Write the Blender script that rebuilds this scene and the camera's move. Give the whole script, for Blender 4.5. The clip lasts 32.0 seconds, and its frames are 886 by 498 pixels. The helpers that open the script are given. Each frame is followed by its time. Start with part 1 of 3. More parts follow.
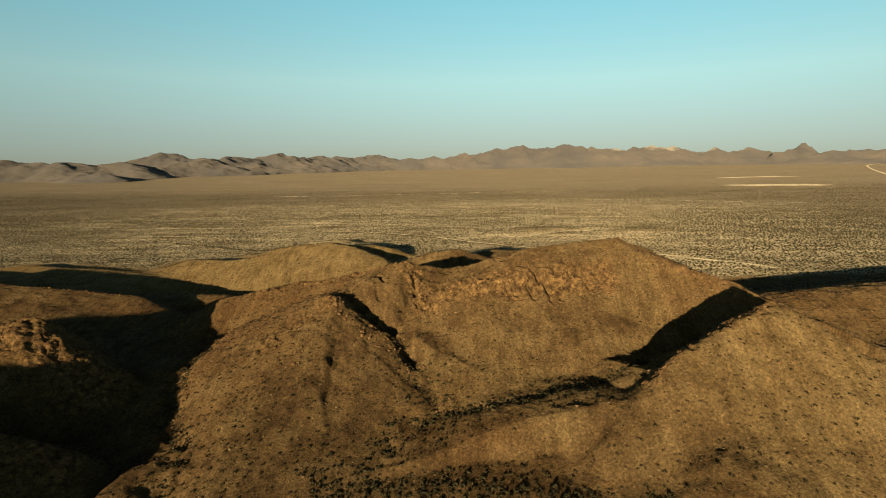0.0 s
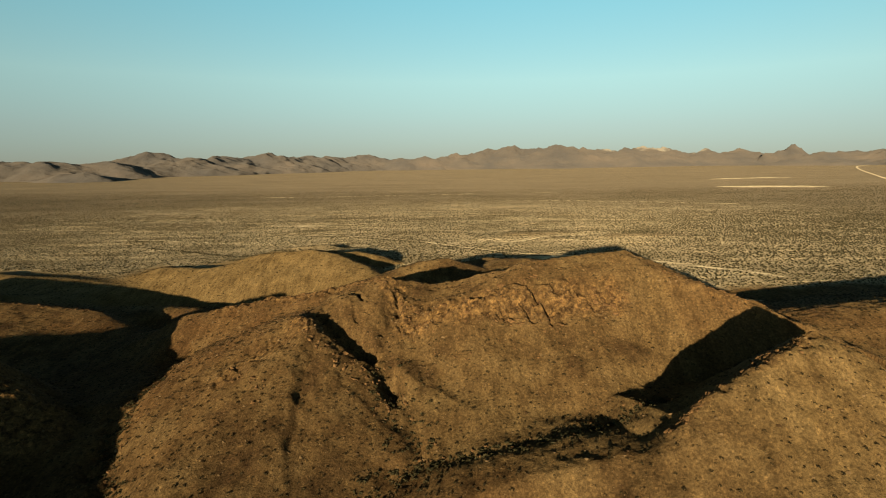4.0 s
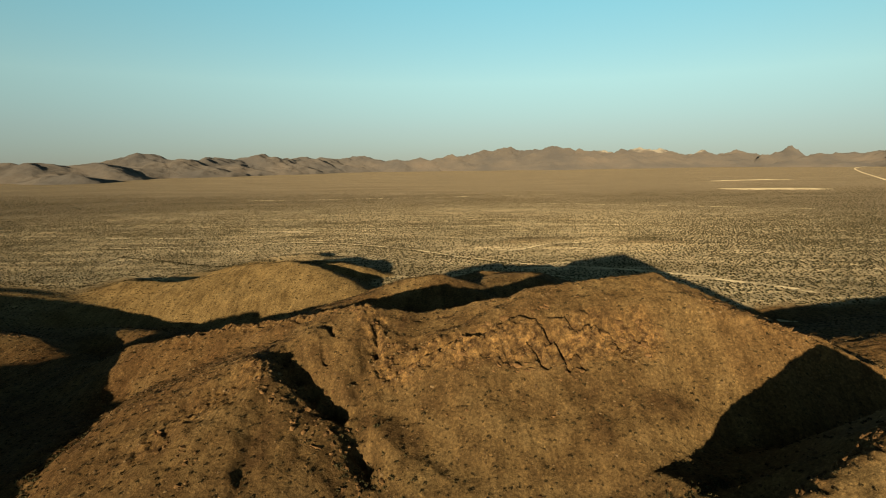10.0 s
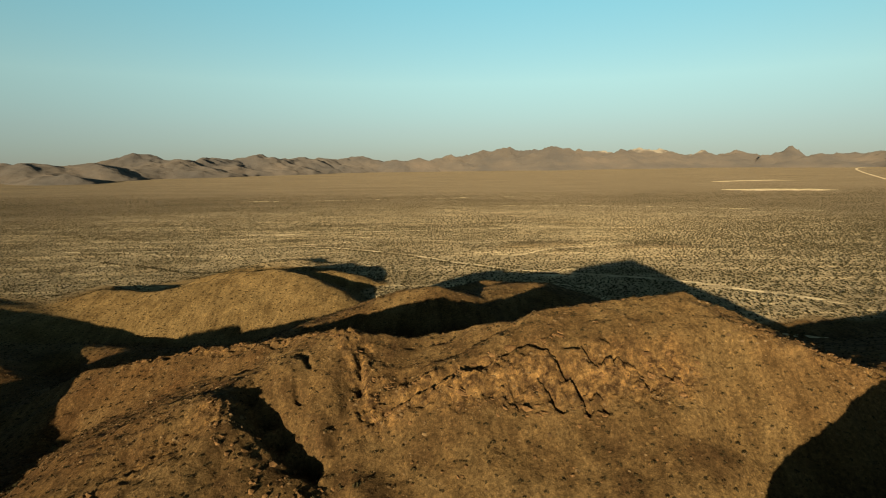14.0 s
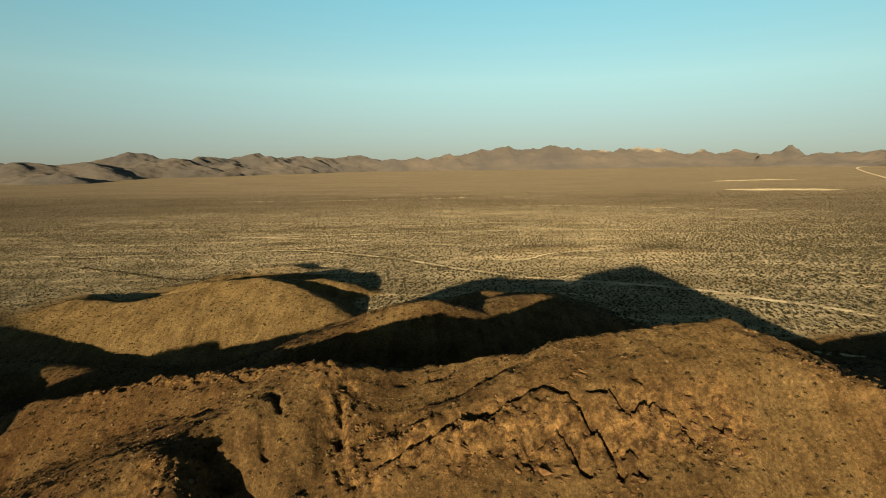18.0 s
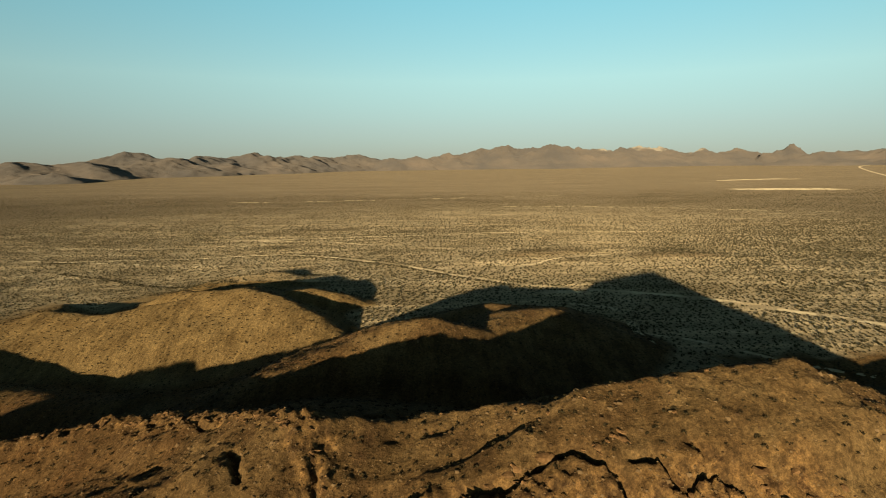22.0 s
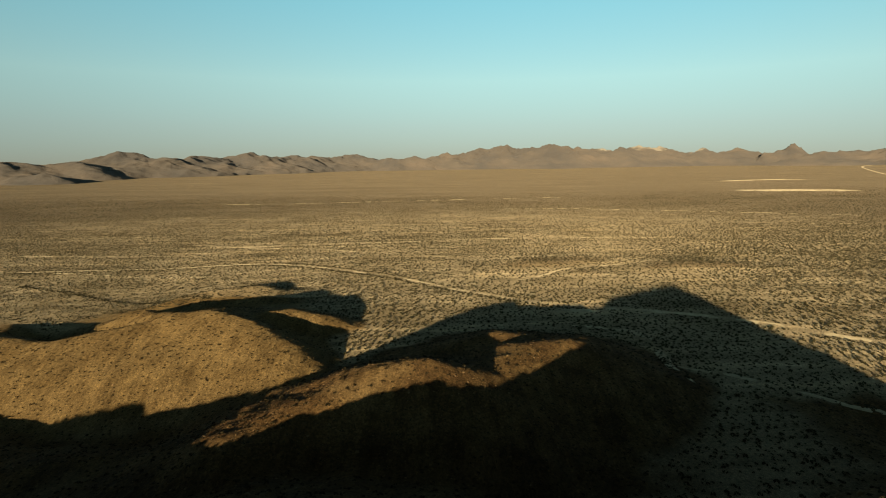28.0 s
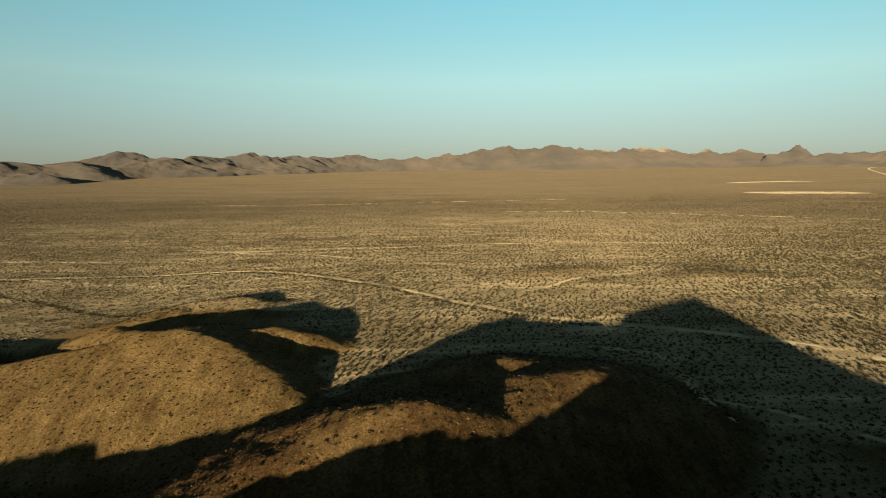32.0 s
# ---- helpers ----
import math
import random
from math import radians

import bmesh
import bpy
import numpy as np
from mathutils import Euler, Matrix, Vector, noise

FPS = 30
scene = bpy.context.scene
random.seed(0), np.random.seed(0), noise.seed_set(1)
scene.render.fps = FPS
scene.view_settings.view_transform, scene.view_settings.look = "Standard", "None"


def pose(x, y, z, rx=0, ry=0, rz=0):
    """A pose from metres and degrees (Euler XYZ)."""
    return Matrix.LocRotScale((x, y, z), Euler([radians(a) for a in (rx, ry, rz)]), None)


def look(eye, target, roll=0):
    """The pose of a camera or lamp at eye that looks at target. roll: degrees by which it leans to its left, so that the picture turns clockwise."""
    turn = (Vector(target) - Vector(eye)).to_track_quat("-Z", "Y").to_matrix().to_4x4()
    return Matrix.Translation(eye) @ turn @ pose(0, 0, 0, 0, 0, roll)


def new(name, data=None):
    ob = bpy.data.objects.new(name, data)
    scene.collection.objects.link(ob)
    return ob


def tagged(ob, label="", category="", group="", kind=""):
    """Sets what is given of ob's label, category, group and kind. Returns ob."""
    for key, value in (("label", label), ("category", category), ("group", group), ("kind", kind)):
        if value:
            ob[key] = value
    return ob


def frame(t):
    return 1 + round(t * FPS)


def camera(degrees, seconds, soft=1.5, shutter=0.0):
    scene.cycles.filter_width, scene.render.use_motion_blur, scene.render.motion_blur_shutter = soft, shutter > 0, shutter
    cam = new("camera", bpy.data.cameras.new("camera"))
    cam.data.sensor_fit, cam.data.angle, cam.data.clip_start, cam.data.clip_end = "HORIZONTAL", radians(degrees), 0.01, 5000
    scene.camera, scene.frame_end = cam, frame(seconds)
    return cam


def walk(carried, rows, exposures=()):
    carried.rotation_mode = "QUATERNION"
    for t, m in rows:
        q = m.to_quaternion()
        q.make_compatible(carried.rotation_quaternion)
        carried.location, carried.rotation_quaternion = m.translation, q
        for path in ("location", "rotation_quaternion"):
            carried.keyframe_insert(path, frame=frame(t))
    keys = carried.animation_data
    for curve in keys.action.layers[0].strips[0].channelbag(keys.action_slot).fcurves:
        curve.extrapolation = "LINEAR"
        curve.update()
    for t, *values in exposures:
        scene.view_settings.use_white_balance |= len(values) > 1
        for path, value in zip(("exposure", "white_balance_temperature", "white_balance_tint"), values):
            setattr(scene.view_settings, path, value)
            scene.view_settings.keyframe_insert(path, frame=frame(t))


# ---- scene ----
cam = camera(79.7, 32.0, 1.0)
# seconds, place in metres, tilt, turn and lean in degrees
PATH = [
    (0, -3.96, 5.13, 72.33, 80.588, 0.142, -0.64),
    (0.5, -3.71, 8.16, 72.51, 80.560, 0.019, -0.62),
    (1, -3.46, 11.18, 72.69, 80.547, -0.101, -0.60),
    (1.5, -3.22, 14.20, 72.85, 80.546, -0.224, -0.58),
    (2, -3.00, 17.23, 73.00, 80.551, -0.346, -0.56),
    (2.5, -2.78, 20.24, 73.13, 80.556, -0.465, -0.54),
    (3, -2.58, 23.27, 73.24, 80.559, -0.584, -0.52),
    (3.5, -2.39, 26.29, 73.33, 80.568, -0.702, -0.50),
    (5.5, -1.62, 38.35, 73.63, 80.607, -0.948, -0.45),
    (6, -1.43, 41.35, 73.69, 80.636, -0.999, -0.45),
    (7, -1.06, 47.31, 73.77, 80.679, -1.088, -0.44),
    (8, -0.68, 53.19, 73.83, 80.691, -1.150, -0.45),
    (9, -0.29, 59.02, 73.87, 80.703, -1.210, -0.46),
    (10, 0.12, 64.82, 73.90, 80.715, -1.240, -0.46),
    (11, 0.53, 70.61, 73.94, 80.737, -1.261, -0.47),
    (12, 0.95, 76.38, 74.00, 80.755, -1.285, -0.47),
    (13, 1.32, 82.12, 74.08, 80.749, -1.308, -0.46),
    (14, 1.62, 87.79, 74.21, 80.741, -1.346, -0.46),
    (14.5, 1.74, 90.61, 74.28, 80.734, -1.382, -0.46),
    (16, 2.05, 99.02, 74.52, 80.717, -1.454, -0.45),
    (16.5, 2.14, 101.82, 74.60, 80.713, -1.472, -0.45),
    (17, 2.22, 104.61, 74.69, 80.687, -1.488, -0.45),
    (18, 2.35, 110.22, 74.87, 80.637, -1.524, -0.45),
    (19, 2.46, 115.85, 75.06, 80.619, -1.523, -0.45),
    (20, 2.56, 121.55, 75.22, 80.596, -1.526, -0.46),
    (21, 2.68, 127.30, 75.38, 80.559, -1.551, -0.48),
    (22, 2.84, 133.12, 75.52, 80.542, -1.583, -0.50),
    (23, 3.04, 138.97, 75.66, 80.545, -1.598, -0.52),
    (24, 3.28, 144.87, 75.82, 80.544, -1.611, -0.53),
    (25, 3.54, 150.82, 76.01, 80.538, -1.628, -0.53),
    (25.5, 3.66, 153.83, 76.11, 80.523, -1.643, -0.53),
    (27, 4.01, 162.93, 76.42, 80.509, -1.716, -0.51),
    (27.5, 4.12, 165.99, 76.52, 80.506, -1.743, -0.50),
    (28, 4.22, 169.06, 76.62, 80.510, -1.752, -0.49),
    (29, 4.44, 175.29, 76.81, 80.520, -1.724, -0.47),
    (30, 4.66, 181.65, 76.96, 80.536, -1.679, -0.44),
    (31, 4.90, 188.12, 77.04, 80.559, -1.642, -0.40),
    (32, 5.14, 194.70, 77.06, 80.577, -1.602, -0.35),
]
walk(cam, [(t, pose(x, y, z, tilt, 0, turn) @ pose(0, 0, 0, 0, 0, lean)) for t, x, y, z, tilt, turn, lean in PATH],
     [(0.0, 1.7, 6700, 4), (32.0, 1.7, 6700, 4)])

# ---- world, sun, exposure ----
def fill_ramp(node, stops):
    """Sets the stops (position, colour) of a colour ramp node."""
    band = node.color_ramp.elements
    band[0].position, band[-1].position = stops[0][0], stops[-1][0]
    band[0].color, band[-1].color = (*stops[0][1], 1), (*stops[-1][1], 1)
    for at, c in stops[1:-1]:
        band.new(at).color = (*c, 1)


SUN_TURN, SUN_HEIGHT = radians(18.5), radians(8.3)   # the light runs towards +y, turned to +x
world = bpy.data.worlds.new("desert_sky")
scene.world = world
world.use_nodes = True
wn, wl = world.node_tree.nodes, world.node_tree.links
sky = wn.new("ShaderNodeTexSky")
sky.sky_type, sky.sun_disc = "NISHITA", False
sky.sun_elevation, sky.sun_rotation = SUN_HEIGHT, math.pi + SUN_TURN
sky.altitude, sky.air_density, sky.dust_density, sky.ozone_density = 800, 1.0, 0.3, 1.5
wn["Background"].inputs["Strength"].default_value = 0.07
# haze: the lowest sky looks as it does a little higher up
spot, lift = wn.new("ShaderNodeTexCoord"), wn.new("ShaderNodeVectorMath")
lift.operation, lift.inputs[1].default_value = "ADD", (0, 0, 0.07)
wl.new(spot.outputs["Generated"], lift.inputs[0])
wl.new(lift.outputs["Vector"], sky.inputs["Vector"])
# gain by height, the same all round: dims and greys the dusty horizon, darkens overhead
level, sky_gain, thin = wn.new("ShaderNodeSeparateXYZ"), wn.new("ShaderNodeValToRGB"), wn.new("ShaderNodeMix")
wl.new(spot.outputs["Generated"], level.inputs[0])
wl.new(level.outputs["Z"], sky_gain.inputs["Fac"])
# the stops above 0.28, out of view, are darkened to deepen ground shade
fill_ramp(sky_gain, ((0.0, (0.36, 0.305, 0.31)), (0.06, (0.59, 0.525, 0.455)), (0.14, (0.87, 0.86, 0.67)),
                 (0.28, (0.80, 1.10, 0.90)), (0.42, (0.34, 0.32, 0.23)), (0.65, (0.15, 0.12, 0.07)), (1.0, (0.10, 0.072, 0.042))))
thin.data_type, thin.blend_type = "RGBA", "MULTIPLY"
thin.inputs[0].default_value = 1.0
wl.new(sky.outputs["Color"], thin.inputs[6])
wl.new(sky_gain.outputs["Color"], thin.inputs[7])
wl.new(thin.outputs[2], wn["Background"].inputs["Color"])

sun = new("sun", bpy.data.lights.new("sun", "SUN"))
sun.data.energy, sun.data.angle, sun.data.color = 3.0, radians(0.6), (1.0, 0.80, 0.50)
TOWARDS = Vector((math.sin(SUN_TURN) * math.cos(SUN_HEIGHT), math.cos(SUN_TURN) * math.cos(SUN_HEIGHT), -math.sin(SUN_HEIGHT)))
sun.matrix_world = look((0, 0, 300), Vector((0, 0, 300)) + TOWARDS)


# ---- noise and land forms ----
def lattice(i, j, seed):
    n = (i * 374761393 + j * 668265263 + seed * 974634541) & 0xFFFFFFFF
    n = ((n ^ (n >> 13)) * 1274126177) & 0xFFFFFFFF
    return ((n ^ (n >> 16)) & 0xFFFF) / 65535.0


def swell(x, y, seed=0):
    """Gradient noise of about -1 to 1, with waves 1 m long."""
    i, j = np.floor(x).astype(np.int64), np.floor(y).astype(np.int64)
    u, v = x - i, y - j
    fu, fv = u * u * u * (u * (u * 6 - 15) + 10), v * v * v * (v * (v * 6 - 15) + 10)

    def corner(di, dj):
        a = lattice(i + di, j + dj, seed) * 2 * np.pi
        return np.cos(a) * (u - di) + np.sin(a) * (v - dj)
    top = corner(0, 0) * (1 - fu) + corner(1, 0) * fu
    low = corner(0, 1) * (1 - fu) + corner(1, 1) * fu
    return (top * (1 - fv) + low * fv) * 1.5


def rough(x, y, size, octaves=4, seed=0, gain=0.5):
    out, a = 0, 1.0
    for k in range(octaves):
        out = out + a * swell(x / size + 17.3 * k, y / size - 9.1 * k, seed + k)
        size, a = size / 2.03, a * gain
    return out


def sharp(x, y, size, octaves=4, seed=0, gain=0.5):
    """Ridged noise, 0 to about 1, with sharp crests."""
    out, a, total = 0, 1.0, 0
    for k in range(octaves):
        out = out + a * (1 - np.abs(swell(x / size + 5.7 * k, y / size + 3.3 * k, seed + k)) * 1.6)
        total += a
        size, a = size / 2.03, a * gain
    return out / total


def step(a, b, v):
    t = np.clip((v - a) / (b - a), 0, 1)
    return t * t * (3 - 2 * t)


def larger(a, b, k):
    h = np.clip(0.5 + 0.5 * (a - b) / k, 0, 1)
    return b + (a - b) * h + k * h * (1 - h)


def close_to(x, y, points, margin):
    px, py = [p[0] for p in points], [p[1] for p in points]
    return (x > min(px) - margin) & (x < max(px) + margin) & (y > min(py) - margin) & (y < max(py) + margin)


def spine(x, y, crest, left, right, r):
    """The height of a ridge: crest points (x, y, z), fall per metre on the left and the right of the way along it, r rounds the crest."""
    best = np.full(x.shape, -1e3)
    if len(crest) == 1:
        crest = [crest[0], (crest[0][0] + 0.1, crest[0][1], crest[0][2])]
    for (ax, ay, az), (bx, by, bz) in zip(crest, crest[1:]):
        dx, dy = bx - ax, by - ay
        n = math.hypot(dx, dy)
        s = np.clip(((x - ax) * dx + (y - ay) * dy) / n ** 2, 0, 1)
        ox, oy = x - ax - s * dx, y - ay - s * dy
        d = np.sqrt(ox * ox + oy * oy)
        side = (dx * oy - dy * ox) / n
        fall = left + (right - left) * step(5, -5, side)
        best = np.maximum(best, az + s * (bz - az) - fall * (np.sqrt(d * d + r * r) - r))
    return best


def near(x, y, line):
    """The distance from a line of points (x, y)."""
    best = np.full(x.shape, 1e6)
    for (ax, ay), (bx, by) in zip(line, line[1:]):
        dx, dy = bx - ax, by - ay
        s = np.clip(((x - ax) * dx + (y - ay) * dy) / (dx * dx + dy * dy), 0, 1)
        best = np.minimum(best, np.hypot(x - ax - s * dx, y - ay - s * dy))
    return best


RIDGES = [
    # ridge that runs west from the main hill
    ([(-22, 224, 30.3), (-45, 240, 22.5), (-58, 249, 18.2), (-74, 252, 15.4), (-94, 252, 11.8), (-112, 259, 6.5), (-134, 270, -3)], 0.50, 0.88, 3),
    # spur towards the wash, its broad west flank and a side rib
    ([(-22, 224, 30), (-36, 212, 25.5), (-46, 202, 23), (-44, 193, 21), (-37, 186, 16.5), (-28, 176, 11), (-20, 166, 4.5)], 0.72, 0.41, 2),
    ([(-46, 197, 19.5), (-58, 176, 9), (-57, 160, 3), (-52, 140, -3.5), (-46, 118, -9)], 0.22, 0.37, 3),
    ([(-64, 171, 8.2), (-55, 169, 8.8), (-48, 165, 8.6), (-40, 157, 3.6), (-30, 147, -2)], 0.20, 0.42, 1.6),
    # pointed hill and its long foot
    ([(87, 150, 32), (95, 148, 29)], 1.0, 0.68, 3),
    ([(81, 209.5, 33.2), (88, 206.5, 31.4)], 0.9, 0.9, 2),
    ([(91, 149, 30), (101, 145, 22), (112, 140, 13), (135, 130, 3)], 0.95, 0.60, 3),
    ([(84, 143, 22), (62, 112, 8), (45, 92, 2)], 0.45, 0.58, 8),
    ([(87, 150, 32), (78, 146.5, 30), (70, 142.5, 27.2), (60, 139, 22), (52, 137, 16.5), (46, 136, 11)], 0.78, 1.15, 2),
    ([(54, 137.5, 15), (47, 136, 10), (42, 135, 6), (36, 134, 1.5), (22, 130, -3)], 0.78, 0.20, 3),
    # dark hills in the west
    ([(-260, 150, 11), (-195, 158, 14), (-168, 179, 17), (-156, 182, 19), (-147, 182, 20.3), (-136, 180, 13), (-122, 174, 4.5), (-108, 166, -2.5)], 1.0, 0.62, 2.5),
    ([(-240, 112, 13), (-170, 120, 13), (-132, 124, 11), (-114, 127, 6), (-98, 129, -1), (-86, 130, -8)], 0.9, 0.7, 2.5),
    ([(-260, 70, 27), (-180, 80, 25), (-142, 86, 19.5), (-116, 90, 9)], 0.8, 0.7, 5),
    ([(-330, 300, 10), (-270, 300, 7), (-220, 296, 4), (-176, 292, 0)], 0.5, 0.17, 3),
    ([(-380, 325, 6), (-320, 335, 2), (-262, 343, -4)], 0.4, 0.4, 4),
    # low ridge behind the main hill, in two swells
    ([(-78, 274, -1), (-60, 278, 7), (-42, 283, 14), (-27, 300, 15.8), (-10, 309, 20), (2, 311, 21.4), (11, 312, 18.8), (23, 315, 14.2), (38, 317, 8)], 0.42, 0.45, 4),
    ([(27, 322, 15), (38, 336, 15.8), (50, 343, 15), (58, 350, 12)], 0.35, 0.38, 5),
    ([(-22, 345, 3), (10, 356, 9), (32, 360, 12.5), (54, 352, 12.5), (78, 338, 6)], 0.40, 0.42, 7),
    ([(-155, 294, -9), (-115, 300, -2), (-78, 306, 0)], 0.30, 0.30, 3),
    ([(-130, 316, -8), (-95, 322, -3.5), (-60, 328, -1)], 0.25, 0.28, 3),
    # the dome with its hollow
    ([(-38, 354, 2.5), (-50, 367, 7.6), (-62, 376, 10.6), (-70, 382, 12), (-80, 389, 12.8), (-90, 395, 12.6), (-103, 399, 11.4), (-118, 408, 9.2), (-135, 424, 5.2), (-150, 432, -2)], 0.36, 0.55, 4),
    ([(-70, 404, 9.2), (-57, 408, 9.4), (-49, 406, 7.6), (-38, 402, 1)], 0.42, 0.75, 3),
    ([(-88, 395, 12.6), (-95, 372, 6), (-101, 352, -1)], 0.34, 0.30, 8),
    ([(-108, 398, 10.5), (-120, 394, 8), (-133, 391, 6.2), (-147, 393, 5), (-162, 398, 3), (-178, 405, 2.5), (-192, 413, 1), (-202, 426, -3), (-215, 445, -8)], 0.30, 0.75, 3),
    ([(-225, 385, -8), (-260, 395, -6), (-330, 410, -4)], 0.2, 0.3, 6),
    # low ground in the east
    ([(125, 238, 6), (152, 234, 12), (190, 240, 13.5), (270, 262, 14), (360, 280, 16)], 0.24, 0.3, 8),
    ([(148, 262, 4), (185, 280, 6), (240, 290, 8)], 0.25, 0.25, 7),
    ([(150, 190, 3), (200, 180, 8), (300, 170, 14)], 0.2, 0.25, 10),
    # mounds on the plain
    ([(-136, 474, -0.5), (-116, 482, 1.6), (-100, 486, 2.4), (-95, 486, 2.0)], 0.4, 0.18, 3),
    ([(47, 536, 0.4), (88, 550, 2.4), (118, 556, 2.2), (146, 564, 0.4)], 0.10, 0.16, 4),
    ([(148, 526, 0.4), (182, 534, 2.4), (212, 535, 2.2), (240, 528, 0.6)], 0.10, 0.16, 4),
    ([(98, 508, 0.3), (112, 518, 1.5), (124, 522, 0.4)], 0.10, 0.12, 3),
]
# the main hill: its crest, and the rock face that cuts its front (x, y, z, height of the cliff)
CREST = ([(-22, 224, 30), (-5, 227, 27.2), (3, 227, 27.5), (15, 221, 31.4), (29, 217, 36.4), (48, 218, 38.8), (65, 220.5, 40.2), (79, 210, 33.4),
          (87, 207, 30.8), (103, 204, 25.4), (123, 199, 15.2), (142, 191, 5)], 0.90, 0.42, 3.5)
FACE = [(-16, 211, 21, 0), (-9, 204, 22, 1), (-1, 203, 26.5, 1.5), (13, 203, 31.2, 2.5), (30, 202, 32.5, 3.5), (45, 202, 32, 3), (57, 202, 30, 1), (70, 203, 29, 1), (88, 202, 27.5, 1), (105, 197, 22, 1), (127, 190, 12, 0)]
ROCKY = [
    ([(-9, 200), (0, 201.5), (13, 199.5), (30, 197.5), (43, 198), (56, 198.5)], 5.5, 1.0),
    ([(-20, 222), (-16, 214), (-12, 206)], 4, 0.8),
    ([(-22, 224), (-45, 239), (-74, 251), (-96, 251)], 3, 0.7),
    ([(-45, 201), (-64, 177)], 5, 0.6),
    ([(-190, 172), (-150, 177), (-134, 174), (-120, 168)], 12, 1.0),
    ([(-160, 122), (-120, 125), (-100, 127)], 7, 0.9),
    ([(86, 150), (75, 147), (66, 144), (57, 140.5), (50, 137.5)], 2.5, 0.7),
    ([(80, 208), (90, 205), (104, 201)], 4, 0.6),
]
WASHES_AND_HOLLOWS = [
    ([(-41, 208), (-37, 202), (-31, 195), (-26, 190)], 4.5, 5.0),
    ([(-27, 191), (-20, 181), (-16, 172)], 3.0, 1.8),
    ([(-16, 208), (-20, 196), (-18, 187), (-15, 173)], 3.0, 2.0),
    ([(-17, 180), (-12, 166), (-8, 152), (-20, 130), (-40, 100), (-60, 60)], 4, 1.2),
    ([(100, 180), (64, 161), (42, 155), (20, 151), (5, 148), (-8, 148)], 3, 0.6),
    ([(-106, 238), (-98, 210), (-96, 186), (-91, 166), (-87, 155), (-75, 137), (-72, 105)], 6, 3.0),
    ([(-188, 423), (-172, 414), (-150, 405)], 11, 8.0),
    ([(-200, 350), (-150, 343), (-115, 332), (-84, 324)], 15, 6.5),
    # two hollows added to keep low ground in shade, west and then east
    ([(-150, 300), (-138, 288), (-122, 292)], 12, 5.0),
    ([(142, 304), (185, 302), (250, 306)], 18, 4.0),
    ([(70, 95), (20, 108), (-10, 114), (-35, 108)], 5, 0.8),
]


CRACKS = [
    # the long ledge over the face, and the broken joints under it
    ([(-9, 200), (-4.8, 200.3), (-0.9, 201.5), (3, 202.8), (6.4, 204.6), (10.9, 204.1), (14.3, 204.2), (17.8, 205.1), (23.5, 207.4), (27.2, 204.6)], 0.8, 2.2),
    ([(27.2, 204.3), (30.2, 202.6), (31.8, 200.2)], 0.7, 2.0), ([(29.8, 202), (31.6, 198.9), (33.8, 197.1), (34.7, 192.7)], 0.8, 3.0),
    ([(25.8, 199), (27.3, 197), (28, 193.4), (28.9, 192.1)], 0.7, 2.4), ([(32.3, 204.1), (35.2, 204.4), (37, 202.5), (37.2, 200.6)], 0.65, 2.2),
    ([(38.8, 199.9), (40.2, 201.3), (43.4, 203.2), (46.2, 201.8), (48.5, 201), (49, 197.5)], 0.7, 2.4), ([(37.1, 195.9), (38.7, 195.5), (38.5, 191.6)], 0.65, 2.2),
    ([(41.4, 206), (44.2, 204.1)], 0.6, 1.6), ([(53.5, 200.1), (55.9, 198.3), (58.7, 197.3)], 0.5, 1.0), ([(31.6, 198.9), (34.4, 197.4), (36, 195.6)], 0.6, 2.0),
    ([(-16.6, 214), (-15.5, 210), (-15.2, 206.4)], 0.9, 2.4), ([(-30.7, 207.5), (-28.7, 203.9)], 0.8, 1.8), ([(-51.6, 227.1), (-48.8, 226.9)], 0.7, 1.2),
    ([(-55.4, 216.6), (-53.6, 218.2)], 0.7, 1.0), ([(8.3, 199.2), (9.1, 195.5)], 0.5, 1.2), ([(14.6, 197.5), (17.3, 198.2)], 0.5, 1.2), ([(22.1, 197.4), (25.1, 199.2)], 0.5, 1.2),
    ([(-31.8, 219.6), (-28, 212.6)], 0.7, 1.5), ([(-40, 233), (-48, 239)], 0.6, 0.9),
]


def face_limit(x, y):
    best, far = np.full(x.shape, 1e3), np.full(x.shape, 1e6)
    for (ax, ay, az, ac), (bx, by, bz, bc) in zip(FACE, FACE[1:]):
        dx, dy = bx - ax, by - ay
        n = math.hypot(dx, dy)
        s = np.clip(((x - ax) * dx + (y - ay) * dy) / n ** 2, 0, 1)
        d = np.hypot(x - ax - s * dx, y - ay - s * dy)
        front = np.where(dx * (y - ay) - dy * (x - ax) < 0, d, -d)
        z = az + s * (bz - az) - (0.62 + 0.18 * step(50, 72, x)) * np.maximum(front, 0) - (ac + s * (bc - ac)) * step(0, 6.5, front) + 2.0 * np.maximum(-front, 0)
        best, far = np.where(d < far, z, best), np.minimum(d, far)
    return best


def plain(x, y):
    dip = 8.0 * step(0, 230, -x) * step(900, 450, y) * step(1200, 400, -x)
    rise = 0.0035 * np.maximum(y - 700, 0) + 0.008 * np.maximum(x - 300, 0) * step(500, 1500, y)
    vale = step(168, 118, y) * (3.4 + 0.05 * np.clip(-x, 0, 90)) * step(75, 30, x)
    return rise - dip - vale + 0.35 * rough(x, y, 60, 2, 5)


